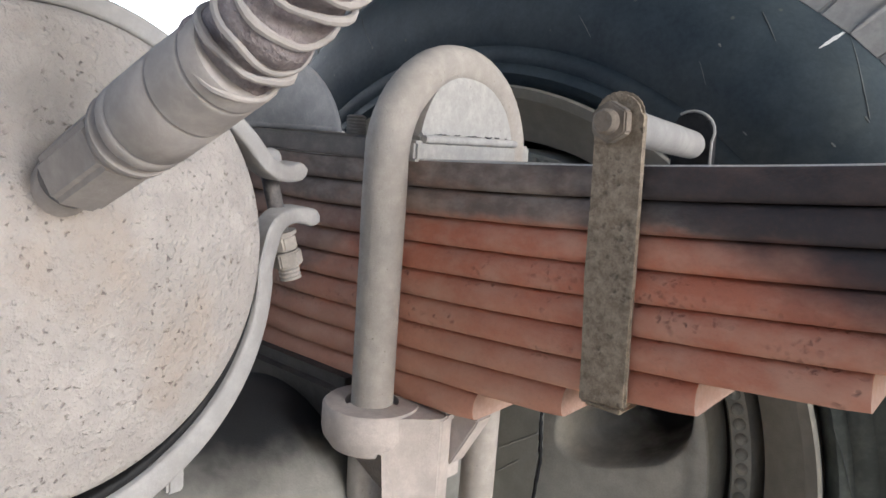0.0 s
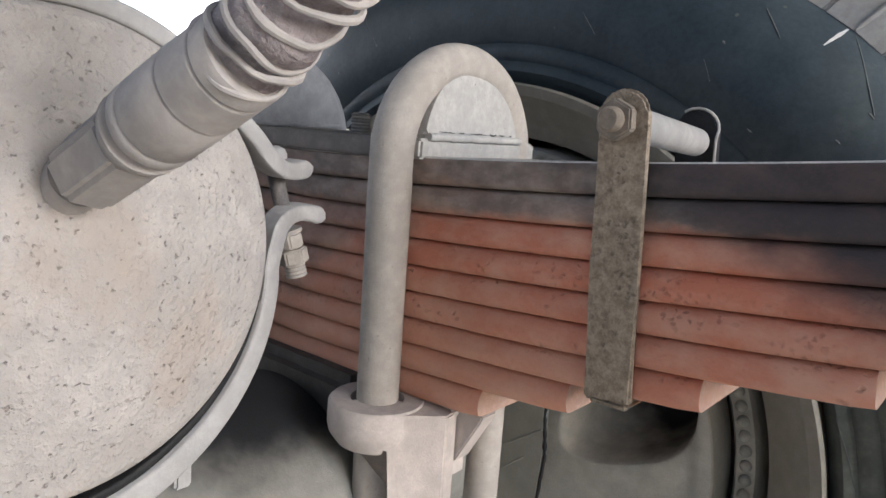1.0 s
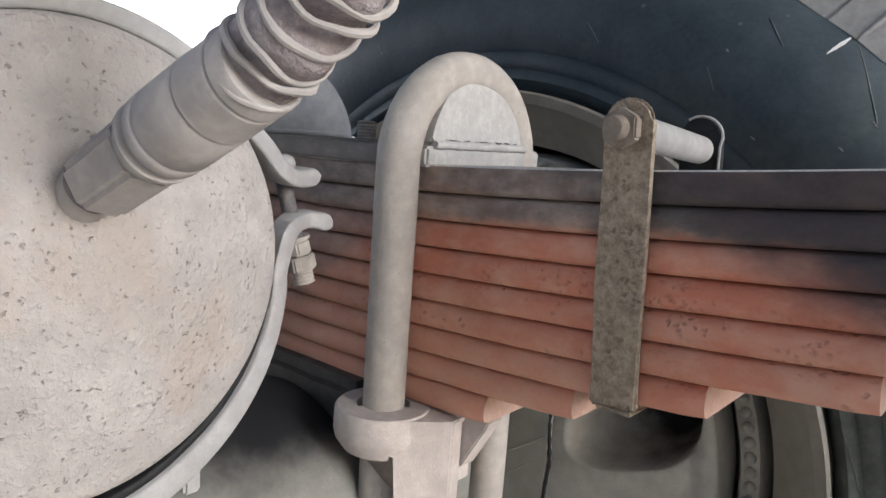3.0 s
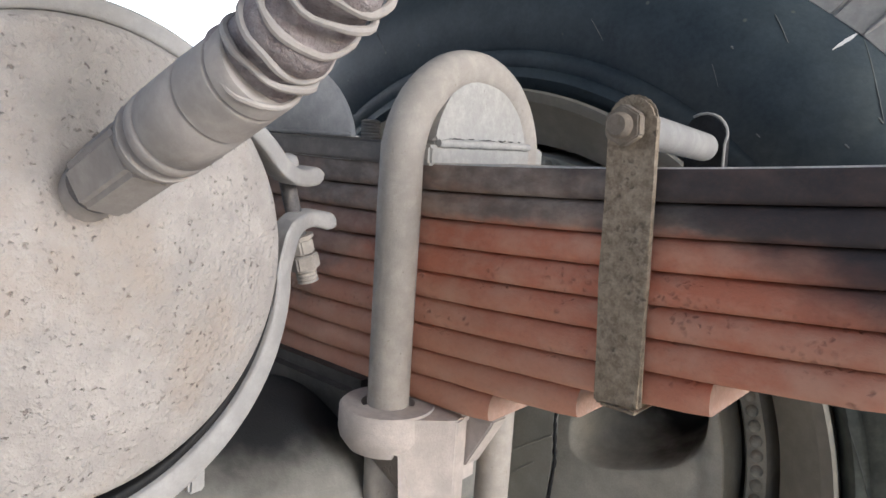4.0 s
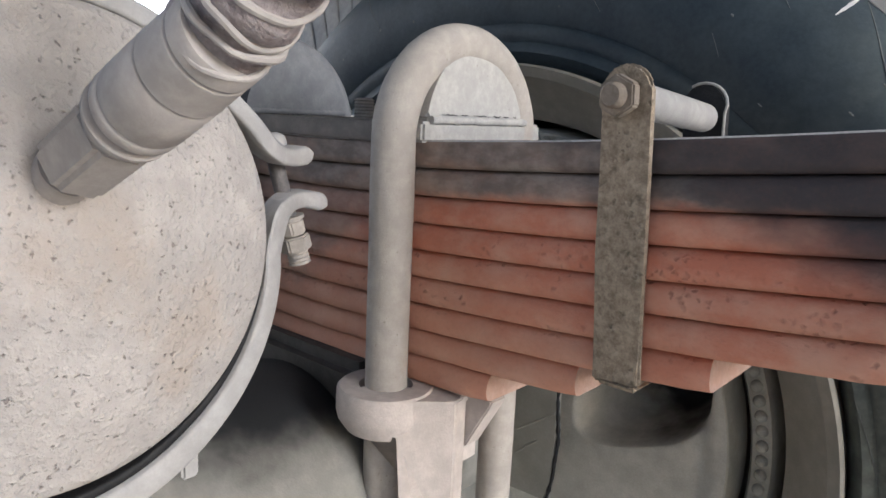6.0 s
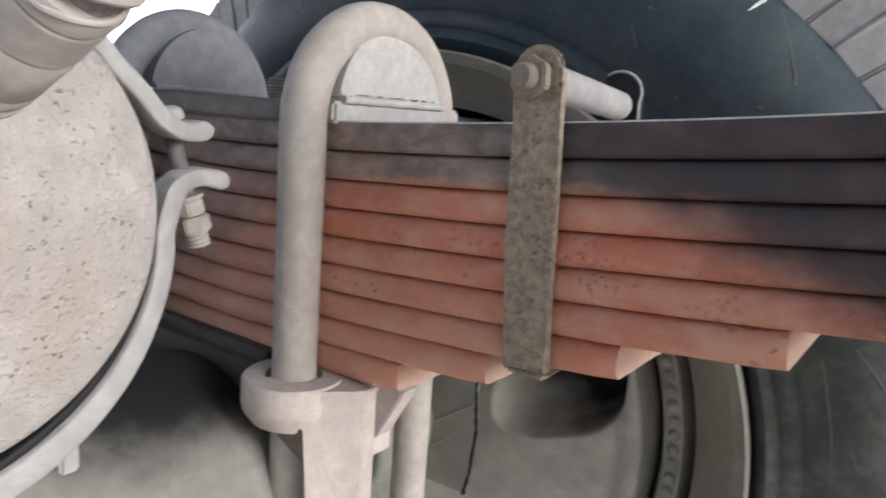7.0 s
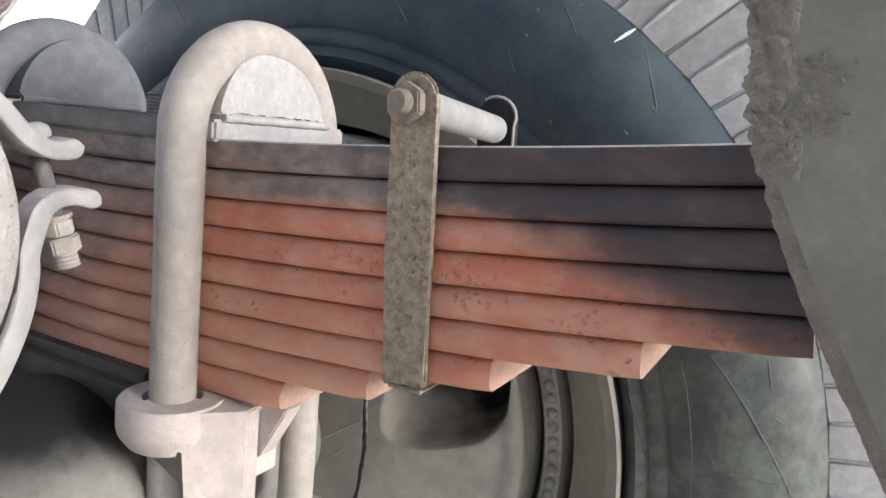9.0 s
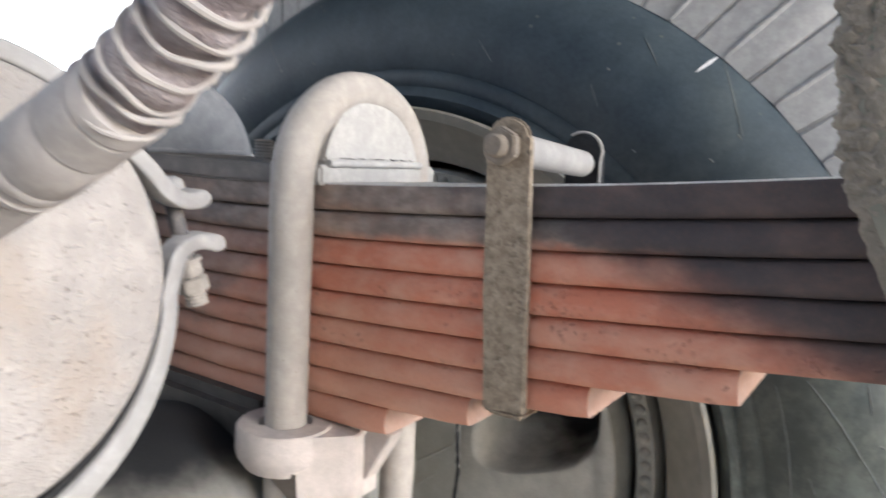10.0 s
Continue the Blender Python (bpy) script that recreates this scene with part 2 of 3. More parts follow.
    band = calc(nodes, links, "MULTIPLY", ramp(nodes, links, mid, 0.630, 0.645), ramp(nodes, links, mid, 0.664, 0.684, 1.0, 0.12))
    pits = calc(nodes, links, "MULTIPLY", ramp(nodes, links, v.outputs["Distance"], 0.10, 0.45, 1.0, 0.0), calc(nodes, links, "MULTIPLY", ramp(nodes, links, tex(nodes, links, p, 38, 3), 0.45, 0.60), band))
    col = mix(nodes, links, calc(nodes, links, "MULTIPLY", calc(nodes, links, "MULTIPLY", pits, prim), 0.5), col, (0.19, 0.085, 0.06))
    # shade about the middle of the pack, painted in as dark brown
    mid_shade = ramp(nodes, links, calc(nodes, links, "ADD", x, edge), -0.14, -0.015, 0.55, 0.0)
    col = mix(nodes, links, mid_shade, col, (0.105, 0.078, 0.062))
    links.new(col, shader.inputs["Base Color"])
    shader.inputs["Roughness"].default_value = 0.72
    shader.inputs["Specular IOR Level"].default_value = 0.3
    fine = tex(nodes, links, p, 800, 4, 0.7)
    n1 = bump(nodes, links, shader, calc(nodes, links, "SUBTRACT", calc(nodes, links, "MULTIPLY", fine, 0.35), pits), 0.0009, 0.7)
    bump(nodes, links, shader, tex(nodes, links, p, 70, 4), 0.0009, 0.5, n1)
    return m


leaf_mat = leaf_paint()
leaf_top = dusty("dust_settled_on_steel", (0.30, 0.28, 0.26), (0.74, 0.72, 0.69), 0.66, patch=260, grain=1200, relief=0.0008)
leaf_end = dusty("dusty_leaf_end", (0.36, 0.215, 0.165), (0.47, 0.345, 0.285), 0.65, patch=120, relief=0.0004)


# mesh helpers
def part(name, bm, mat, parent=None, label="", smooth=True):
    me = bpy.data.meshes.new(name)
    bmesh.ops.recalc_face_normals(bm, faces=bm.faces)
    bm.to_mesh(me)
    bm.free()
    me.materials.append(mat)
    if smooth:
        me.shade_smooth()
        me.set_sharp_from_angle(angle=radians(42))
    ob = new(name, me)
    ob.parent = parent
    if label:
        ob["label"] = label
    return ob


def thing(name, label, category, group="", kind=""):
    return tagged(new(name), label, category, group, kind)


def rings(bm, loops, closed=False, caps=True):
    """Skin a list of loops of points of equal length."""
    vs = [[bm.verts.new(p) for p in loop] for loop in loops]
    n = len(vs[0])
    for a, b in zip(vs, vs[1:] + ([vs[0]] if closed else [])):
        for i in range(n):
            bm.faces.new((a[i], a[(i + 1) % n], b[(i + 1) % n], b[i]))
    if caps and not closed:
        bm.faces.new(vs[0])
        bm.faces.new(vs[-1])
    return bm


def tube(path, radius, n=16, bm=None, wobble=0.0):
    """A round bar along points; radius may be a list."""
    bm = bm or bmesh.new()
    pts = [Vector(p) for p in path]
    rad = radius if isinstance(radius, list) else [radius] * len(pts)
    tang = [(pts[min(i + 1, len(pts) - 1)] - pts[max(i - 1, 0)]).normalized() for i in range(len(pts))]
    side = tang[0].orthogonal().normalized()
    loops = []
    for p, t, r in zip(pts, tang, rad):
        side = (side - t * side.dot(t)).normalized()
        up = t.cross(side)
        loops.append([p + (side * math.cos(a) + up * math.sin(a)) * (r + wobble * noise.noise((p + side * math.cos(a) * r) * 120)) for a in (2 * math.pi * k / n for k in range(n))])
    return rings(bm, loops)


def turned(profile, m, n=48, caps=True, wobble=0.0):
    """A turned body about the local z axis of m; profile: (radius, height)."""
    bm = bmesh.new()
    loops = []
    for r, h in profile:
        r = max(r, 1e-4)
        loops.append([m @ Vector((r * math.cos(a), r * math.sin(a), h)) for a in (2 * math.pi * k / n for k in range(n))])
    rings(bm, loops, caps=caps)
    if wobble:
        for v in bm.verts:
            v.co += v.co.normalized() * wobble * noise.noise(v.co * 60)
    return bm


def prism(poly, m, h0, h1, bevel=0.0, seg=2):
    """A plate with the outline poly in the local xy plane of m, from h0 to h1."""
    bm = bmesh.new()
    rings(bm, [[m @ Vector((x, y, h)) for x, y in poly] for h in (h0, h1)])
    if bevel:
        bmesh.ops.bevel(bm, geom=bm.edges[:], offset=bevel, segments=seg, affect="EDGES", clamp_overlap=True)
    return bm


def block(lo, hi, bevel=0.001):
    return prism([(lo[0], lo[1]), (hi[0], lo[1]), (hi[0], hi[1]), (lo[0], hi[1])], Matrix(), lo[2], hi[2], bevel)


def hexagon(r, turn=0.0):
    return [(r * math.cos(a), r * math.sin(a)) for a in (turn + math.pi / 3 * k for k in range(6))]


def along(p, q, roll=0.0):
    """A pose at p whose z axis points to q."""
    return Matrix.Translation(p) @ (Vector(q) - Vector(p)).to_track_quat("Z", "Y").to_matrix().to_4x4() @ Matrix.Rotation(roll, 4, "Z")


ALONG_Y = Matrix(((1, 0, 0, 0), (0, 0, 1, 0), (0, 1, 0, 0), (0, 0, 0, 1)))      # local xy -> world xz, local z -> +y
ALONG_X = Matrix(((0, 0, 1, 0), (1, 0, 0, 0), (0, 1, 0, 0), (0, 0, 0, 1)))      # local xy -> world yz, local z -> +x

# ---- the ground ----
GROUND_Z = 0.118
bm = bmesh.new()
bmesh.ops.create_grid(bm, x_segments=40, y_segments=40, size=60, matrix=pose(0, 0, GROUND_Z))
tagged(part("ground", bm, ground_mat), "pale dusty concrete yard under the vehicle", "ground", kind="structure")

# glowing panel added far beyond the yard to make the sky there white
tagged(part("backdrop", block((-45.5, -50, 0.2), (-45, 70, 26), 0), sky_white, smooth=False), "glowing white panel added for the bright sky beyond the yard", "backdrop", kind="structure")

# plain panel added above, out of view, to block light from the sky
tagged(part("sky_blocker", block((-1.0, -0.22, 1.06), (0.36, 0.75, 1.12), 0.01), blocker_paint, smooth=False), "dark plain panel added out of view to block sky light", "vehicle underside", kind="structure")

# ---- leaf spring ----
MID, WIDE, THICK = -0.074, 0.086, 0.0129
ENDS = (0.54, 0.47, 0.40, 0.33, 0.246, 0.198, 0.1456, 0.093, 0.0495)


def camber(x):
    return 0.7162 + 0.043 * x + 0.16 * x * x if x > MID else camber(2 * MID - x) if x < MID - 1e-9 else 0.7162 + 0.043 * x + 0.16 * x * x


def make_leaf(k, spring):
    top = -THICK * k
    end = ENDS[k]
    start = 2 * MID - end
    n = max(12, int((end - start) / 0.008))
    e = 0.0030 + 0.0007 * math.sin(k * 2.1)
    loops = []
    for i in range(n + 1):
        s = i / n
        x = start + (end - start) * s
        z = camber(x) + top - 0.0001
        tip = max(0.0, 1 - min(x - start, end - x) / 0.004) ** 2 * 0.0016
        w = 0.0009 * noise.noise((x * 22, k * 3.7, 0)) + 0.0003 * noise.noise((x * 160, k * 5.1, 2))
        t = THICK - 0.0002
        sec = [((0.0016 if k == 0 else 0.0066) + tip, 0), ((0.0009 if k == 0 else 0.0038) + tip, -t * 0.05), ((0.0006 if k == 0 else 0.0022) + tip, -t * 0.15), (0.0008 + tip, -t * 0.34), (0.0 + tip, -t * 0.62), (0.0004 + tip, -t * 0.84), (0.0013 + tip, -t * 0.95), (0.0036 + tip, -t),
               (WIDE - e - tip, -t), (WIDE - tip, -t * 0.75), (WIDE - tip, -t * 0.25), (WIDE - e - tip, 0)]
        slope = 0.043 + 0.32 * x if x > MID else -(0.043 + 0.32 * (2 * MID - x))
        loops.append([(x - slope * dz, y + w, z + dz) for y, dz in sec])
    bm = rings(bmesh.new(), loops)
    bm.faces.ensure_lookup_table()
    for f in bm.faces[-2:]:
        f.material_index = 1
    if k == 0:
        for f in bm.faces:
            f.normal_update()
            if len(f.verts) == 4 and f.calc_center_median().y > 0.0002 and all(v.co.z > camber(v.co.x) - 0.0010 for v in f.verts):
                f.material_index = 2
    ob = part("leaf", bm, leaf_mat, spring)
    ob.data.materials.append(leaf_end)
    ob.data.materials.append(leaf_top)
    return ob


spring = thing("leaf_spring", "stacked steel leaf spring in worn red primer under dust", "leaf spring")
for k in range(9):
    make_leaf(k, spring)

# centre bolt that shows above the pad
bolt = part("centre_bolt", turned([(0.0, 0), (0.0052, 0)] + [(0.0052 + 0.0007 * (i % 2), 0.0009 * i) for i in range(1, 14)] + [(0.004, 0.0128), (0, 0.0128)], pose(MID - 0.004, 0.041, 0.7225), 20), bolt_steel, spring, "dusty threaded centre bolt")

# ---- pad with two round saddles on top of the spring ----
BX = 0.0092
pad = thing("saddle_pad", "dusty cast steel pad with two half-round saddles on the spring", "spring pad")
part("plate", block((2 * MID + BX, -0.002, 0.7140), (-0.0105, 0.0890, 0.7238), 0.0012), pad_steel, pad, "darker grey-brown plate")
part("base", block((-0.0100, -0.003, 0.7152), (BX, 0.0905, 0.7248), 0.0014), block_steel, pad)
part("base", block((2 * MID - BX, -0.003, 0.7152), (2 * MID + BX - 0.0005, 0.0905, 0.7248), 0.0014), block_steel, pad)


def saddle(x0, x1):
    c, r, z0 = 0.0388, 0.0384, 0.7212
    poly = [(c + r * math.cos(a), z0 + r * 1.04 * math.sin(a)) for a in (math.pi * (0.03 + 0.94 * k / 28) for k in range(29))]
    return prism(poly, ALONG_X, x0, x1, 0.0022, 3)


part("saddle", saddle(-0.004, BX - 0.0008), block_steel, pad)


def weld(x):
    path = [(x + 0.0003 * noise.noise((y * 300, 1, 1)), y, 0.7256 + 0.0006 * noise.noise((y * 260, 3, x))) for y in (0.003 + 0.0012 * k for k in range(62))]
    return tube(path, [0.0019 + 0.0005 * noise.noise((p[1] * 320, 7, 2)) for p in path], 10)


def crack(x, y0, y1, r):
    """A short dark hollow left open above the weld."""
    n = 9
    path = [(x + 0.0002 * noise.noise((k, y0 * 90, 0)), y0 + (y1 - y0) * k / n, 0.7281 + 0.0006 * noise.noise((k * 0.7, y0 * 70, 4))) for k in range(n + 1)]
    return tube(path, [max(0.00012, r * math.sin(math.pi * (k + 0.4) / (n + 0.8)) * (0.7 + 0.6 * noise.noise((k * 1.3, y1 * 80, 9)))) for k in range(n + 1)], 7)


for x in (BX - 0.0006, 2 * MID + 0.0122):
    bead = part("weld_bead", weld(x), block_steel if x > 0 else shaded_steel, pad)
    for y0, y1, r in ((0.010, 0.021, 0.0003), (0.024, 0.029, 0.0004), (0.033, 0.046, 0.0003), (0.049, 0.055, 0.0006), (0.057, 0.062, 0.0005), (0.066, 0.068, 0.0003)):
        part("crack", crack(x + 0.0002, y0, y1, r), gap_black, bead, "dark hollow in the weld")
part("saddle", saddle(2 * MID - BX + 0.0008, 2 * MID + 0.004 + 0.009), shaded_steel, pad, "saddle painted blue-grey for shade")

# ---- U-bolts ----
BAR = 0.0101


def u_bolt(x, mat, label):
    ob = thing("u_bolt", label, "U-bolt", "U-bolts of the spring")
    c, r, z0 = 0.0340, 0.0460, 0.7170
    path = [(x, c - r, z) for z in (0.44, 0.50, 0.56, 0.60, 0.64, 0.67, 0.695)]
    path += [(x, c - r * math.cos(a), z0 + 0.0443 * math.sin(a)) for a in (math.pi * k / 24 for k in range(25))]
    path += [(x, c + r, z) for z in (0.695, 0.66, 0.62, 0.58, 0.54, 0.44)]
    part("bar", tube(path, BAR, 24, wobble=0.0003), mat, ob)
    return ob


u_bolt(0.0, bar_steel, "thick round steel U-bolt coated in pale dust")
u_bolt(2 * MID, shaded_steel, "thick round steel U-bolt, painted blue-grey for shade")

# ---- strap clip ----
clip = thing("spring_clip", "mottled steel strap clip round the spring leaves", "spring clip")
SX0, SX1 = 0.0978, 0.1174


def strap_plate(y0, y1, top):
    a, b = SX0, SX1
    mid, r = (a + b) / 2, (b - a) / 2
    poly = [(a + 0.0058, 0.6305), (b + 0.0058, 0.6325), (b + 0.003, 0.68), (b, top - r * 0.9)]
    poly += [(mid + r * math.cos(t), top - r * 0.9 + r * 0.9 * math.sin(t)) for t in (math.pi * k / 12 for k in range(1, 12))]
    poly += [(a, top - r * 0.9), (a + 0.003, 0.68)]
    return prism(poly, ALONG_Y, y0, y1, 0.0013)


part("strap", strap_plate(-0.0043, -0.0014, 0.7490), strap_steel, clip)
# the far strap carries its shade as a near-black colour
back = part("strap", strap_plate(WIDE + 0.001, WIDE + 0.0055, 0.7475), inner_strap, clip, "strap painted dark for shade")
back.location.x = -0.0080
part("bridge", block((SX0 + 0.0068, -0.0046, 0.6298), (SX1 + 0.0050, WIDE + 0.005, 0.6335), 0.0018), strap_steel, clip)
# pale tube drawn for the light along the far strap's edge
rim_line = [(SX1 + 0.001, 0.70), (SX1, 0.7340)] + [((SX0 + SX1) / 2 + 0.0106 * math.cos(t), 0.7380 + 0.0095 * math.sin(t)) for t in (math.pi * k / 10 for k in range(0, 8))]
part("lit_edge", tube([(x - 0.0080, WIDE + 0.0009, z) for x, z in rim_line], 0.0007, 8), block_steel, clip, "pale line for the lit edge")
HX, HZ = 0.1065, 0.7375
m = along((HX, -0.0043, HZ), (HX, -1, HZ))
nut = part("nut", prism(hexagon(0.0078, math.pi / 6 + 0.06), m, 0, 0.0052, 0.0007), nut_steel, clip)
part("bolt_end", turned([(0, 0), (0.0046, 0), (0.0046, 0.003), (0.0036, 0.0042), (0, 0.0042)], m @ pose(0, 0, 0.0052), 18), nut_steel, nut)
part("spacer_tube", tube([(HX + 0.004, -0.001, HZ - 0.001), (HX + 0.001, 0.04, HZ - 0.0035), (HX - 0.004, WIDE - 0.006, HZ - 0.0055), (HX - 0.0042, WIDE - 0.0022, HZ - 0.0056)], [0.0064, 0.0064, 0.0064, 0.005], 20), clamp_steel, clip, "bright dusty spacer tube")

# ---- lower seat with bosses ----
seat = thing("axle_bracket", "dusty cast bracket with bosses round the U-bolt legs", "bracket")
for side in (1, -1):
    outline = [(MID + side * (x - MID), z) for x, z in ((-0.022, 0.6030), (-0.003, 0.6030), (-0.003, 0.535), (-0.022, 0.535))]
    part("body", prism(outline, ALONG_Y, 0.009, 0.066, 0.0015), seat_steel, seat)
# block added to fill the shaded space under the spring, dark in its colour
part("seat_block", block((2 * MID + 0.020, -0.012, 0.550), (-0.020, 0.068, 0.6028), 0.006), shell_back, seat, "seat block painted dark for the shade under the spring")
part("top_plate", block((-0.012, 0.004, 0.5955), (0.0335, 0.086, 0.6002), 0.0012), seat_steel, seat)
part("top_plate", block((2 * MID - 0.0400, 0.004, 0.5955), (2 * MID + 0.012, 0.086, 0.6002), 0.0012), seat_steel, seat)


def skirt(plan, top, bevel, step=0.0):
    """An upright wall over a plan of (x, y, foot), rounded at its corners."""
    pts = [Vector(p) for p in plan]
    bm = rings(bmesh.new(), [[tuple(p) for p in pts], [(p.x, p.y, top - max(0.0, p.x - 0.02) * 0.10) for p in pts]])
    bmesh.ops.bevel(bm, geom=bm.edges[:], offset=bevel, segments=3, affect="EDGES", clamp_overlap=True)
    return bm


# the web swings smoothly out of the boss and leaves a slot beside the leg
web = [(-0.006, -0.0335, 0.588), (0.004, -0.0348, 0.588), (0.0115, -0.0315, 0.586), (0.0165, -0.0262, 0.5845), (0.0192, -0.0224, 0.5835), (0.0202, -0.0210, 0.535), (0.0255, -0.0130, 0.535), (0.0310, -0.0055, 0.535), (0.0348, -0.0005, 0.535), (0.0330, 0.0090, 0.535), (0.0200, 0.0092, 0.535), (0.0165, 0.0040, 0.535), (0.0150, -0.0060, 0.5835), (-0.006, -0.0100, 0.588)]
part("web", skirt(web, 0.6003, 0.0008), seat_steel, seat)
part("gusset", prism([(0.0180, 0.6000), (0.0475, 0.6000), (0.0465, 0.5970), (0.0325, 0.5725), (0.0180, 0.5725)], ALONG_Y, 0.0094, 0.0205, 0.0007), seat_steel, seat)


def boss(x, y):
    prof = [(0.0130, 0.6008), (0.0222, 0.6008), (0.0234, 0.5995), (0.0236, 0.589), (0.0228, 0.5855), (0.0190, 0.5800), (0.0130, 0.5790), (0.0130, 0.6008)]
    bm = turned(prof, pose(x, y, 0), 36, caps=False)
    return part("boss", bm, seat_steel, seat)


for x in (0.0, 2 * MID):
    boss(x, -0.012)

# ---- axle housing ----
axle = thing("axle_housing", "smooth grey dusty axle housing under the spring", "axle")
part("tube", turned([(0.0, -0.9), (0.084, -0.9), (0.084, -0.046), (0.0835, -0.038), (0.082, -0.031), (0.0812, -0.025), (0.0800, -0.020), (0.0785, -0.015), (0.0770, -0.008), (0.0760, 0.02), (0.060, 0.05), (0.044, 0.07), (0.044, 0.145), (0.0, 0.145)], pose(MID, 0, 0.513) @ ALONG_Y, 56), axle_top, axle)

spider = prism([(0.0005, 0.49), (0.0040, 0.522), (0.0010, 0.548), (0.004, 0.60), (-0.158, 0.60), (-0.158, 0.47), (-0.003, 0.475)], ALONG_Y, 0.143, 0.149, 0.0015)
spider_ob = part("brake_spider", spider, axle_paint, axle)


def seam(points, r, seed):
    """An uneven round line along points on the plate."""
    pts = []
    for p, q in zip(points, points[1:]):
        n = max(2, int((Vector(q) - Vector(p)).length / 0.0015))
        pts += [Vector(p).lerp(Vector(q), k / n) for k in range(n)]
    pts.append(Vector(points[-1]))
    pts = [p + Vector((0.0005 * noise.noise((p.z * 130, seed, 0)), 0, 0.0006 * noise.noise((p.x * 150, seed, 3)))) for p in pts]
    return tube(pts, [r * (1 + 0.5 * noise.noise((k * 0.35, seed, 5))) for k in range(len(pts))], 10)


# black tube laid where the plate edge has only a dark gap
part("gap_tube", seam([(0.0040, 0.1445, 0.60), (0.0012, 0.1445, 0.548), (0.0042, 0.1445, 0.522), (0.0016, 0.1445, 0.493), (-0.002, 0.1445, 0.475)], 0.0013, 1), gap_black, axle, "black line for the dark gap at the plate edge")
part("ridge", seam([(-0.034, 0.1432, 0.5145), (-0.012, 0.1432, 0.5300), (0.0008, 0.1432, 0.5390)], 0.0008, 2), axle_paint, spider_ob)
part("ridge", seam([(-0.034, 0.1432, 0.4965), (-0.0115, 0.1432, 0.5156)], 0.0007, 3), axle_paint, spider_ob)

# ---- wheel ----
WX, WZ = -0.074, 0.522
W0 = pose(WX, 0, WZ) @ ALONG_Y
tyre_prof = [(0.236, 0.185), (0.2435, 0.1665), (0.250, 0.160), (0.2545, 0.1612), (0.2565, 0.1624), (0.2590, 0.1608), (0.2660, 0.1612), (0.2680, 0.1622), (0.2705, 0.1606), (0.295, 0.160), (0.315, 0.164), (0.333, 0.174), (0.3455, 0.190), (0.3480, 0.197), (0.372, 0.204), (0.396, 0.213), (0.400, 0.25), (0.402, 0.30), (0.400, 0.40), (0.30, 0.42), (0.236, 0.40)]


def tyre_face(r):
    """Where the sidewall lies at a radius."""
    for (r0, y0), (r1, y1) in zip(tyre_prof, tyre_prof[1:]):
        if r0 <= r <= r1:
            return y0 + (y1 - y0) * (r - r0) / (r1 - r0)
    return 0.2


wheel = thing("wheel", "dark dusty truck wheel with scuffed tyre behind the spring", "wheel")
tyre = part("tyre", turned(tyre_prof, W0, 160, caps=False), tyre_rubber, wheel)
rim = part("rim", turned([(0.205, 0.22), (0.206, 0.186), (0.2325, 0.163), (0.2345, 0.1575), (0.241, 0.1545), (0.2425, 0.158), (0.240, 0.168), (0.240, 0.30), (0.19, 0.32), (0.06, 0.32), (0.06, 0.315), (0.188, 0.312), (0.204, 0.28), (0.205, 0.22)], W0, 128, caps=False), rim_paint, wheel)
drum = part("brake_drum", turned([(0.185, 0.215), (0.185, 0.190), (0.187, 0.187), (0.198, 0.187), (0.1990, 0.190), (0.1995, 0.196), (0.1995, 0.31), (0.02, 0.31)], W0, 128, caps=False), drum_iron, wheel)
ball = turned([(0, -0.0034), (0.0020, -0.0030), (0.0036, -0.0012), (0.0041, 0.002), (0.0, 0.003)], Matrix(), 10)
rivet = None
for k in range(132):
    a = 2 * math.pi * (k + 0.3) / 132
    if rivet is None:
        rivet = part("rivet", ball, drum_iron, drum)
        one = rivet
    else:
        one = new("rivet", rivet.data)
        one.parent = drum
    one.matrix_basis = W0 @ pose(0.1925 * math.cos(a), 0.1925 * math.sin(a), 0.1868)


def opening(x, z):
    """Below 1 inside the rounded opening of the plate, sloped more gently on its inner side."""
    v = (z - OZ - 0.42 * (x - OX)) / (0.040 if z > OZ else 0.033)
    u = (x - OX) / (0.040 if x > OX else 0.052)
    return abs(u) ** (4.0 if u > 0 else 2.2) + abs(v) ** 2.6


OX, OZ = 0.126, 0.036


def backing_plate():
    """The dished dust plate of the brake, with a deep opening pressed in beside the axle."""
    bm = bmesh.new()
    rs = [0.02 + 0.1585 * i / 150 for i in range(151)]
    n = 600
    loops = []
    for r in rs:
        loop = []
        for k in range(n):
            a = 2 * math.pi * k / n
            x, z = r * math.cos(a), r * math.sin(a)
            y = 0.168 + 0.010 * math.exp(-((r - 0.163) / 0.006) ** 2) * 0.4 + max(0.0, 0.110 - r) * -0.05
            q = opening(x, z)
            f = max(0.0, 1 - q)
            y += 0.06 * f * f * (3 - 2 * f)
            loop.append(W0 @ Vector((x, z, y)))
        loops.append(loop)
    rings(bm, loops, caps=False)
    return bm


plate = part("backing_plate", backing_plate(), plate_iron, wheel, "dished plate with the shade of its hollow painted dark")
part("plate_rim", turned([(0.1755, 0.172), (0.1785, 0.168), (0.1795, 0.169), (0.1795, 0.20), (0.1755, 0.20)], W0, 128, caps=False), drum_iron, wheel)

part("shoulder", turned([(0.3448, 0.1905), (0.3470, 0.1911), (0.3720, 0.1989), (0.3990, 0.2070), (0.404, 0.25)], W0, 160, caps=False), tread_rubber, tyre)
# tread blocks on the shoulder: pairs with a narrow slanted slit between them, and a raised rib between pairs
N = 54
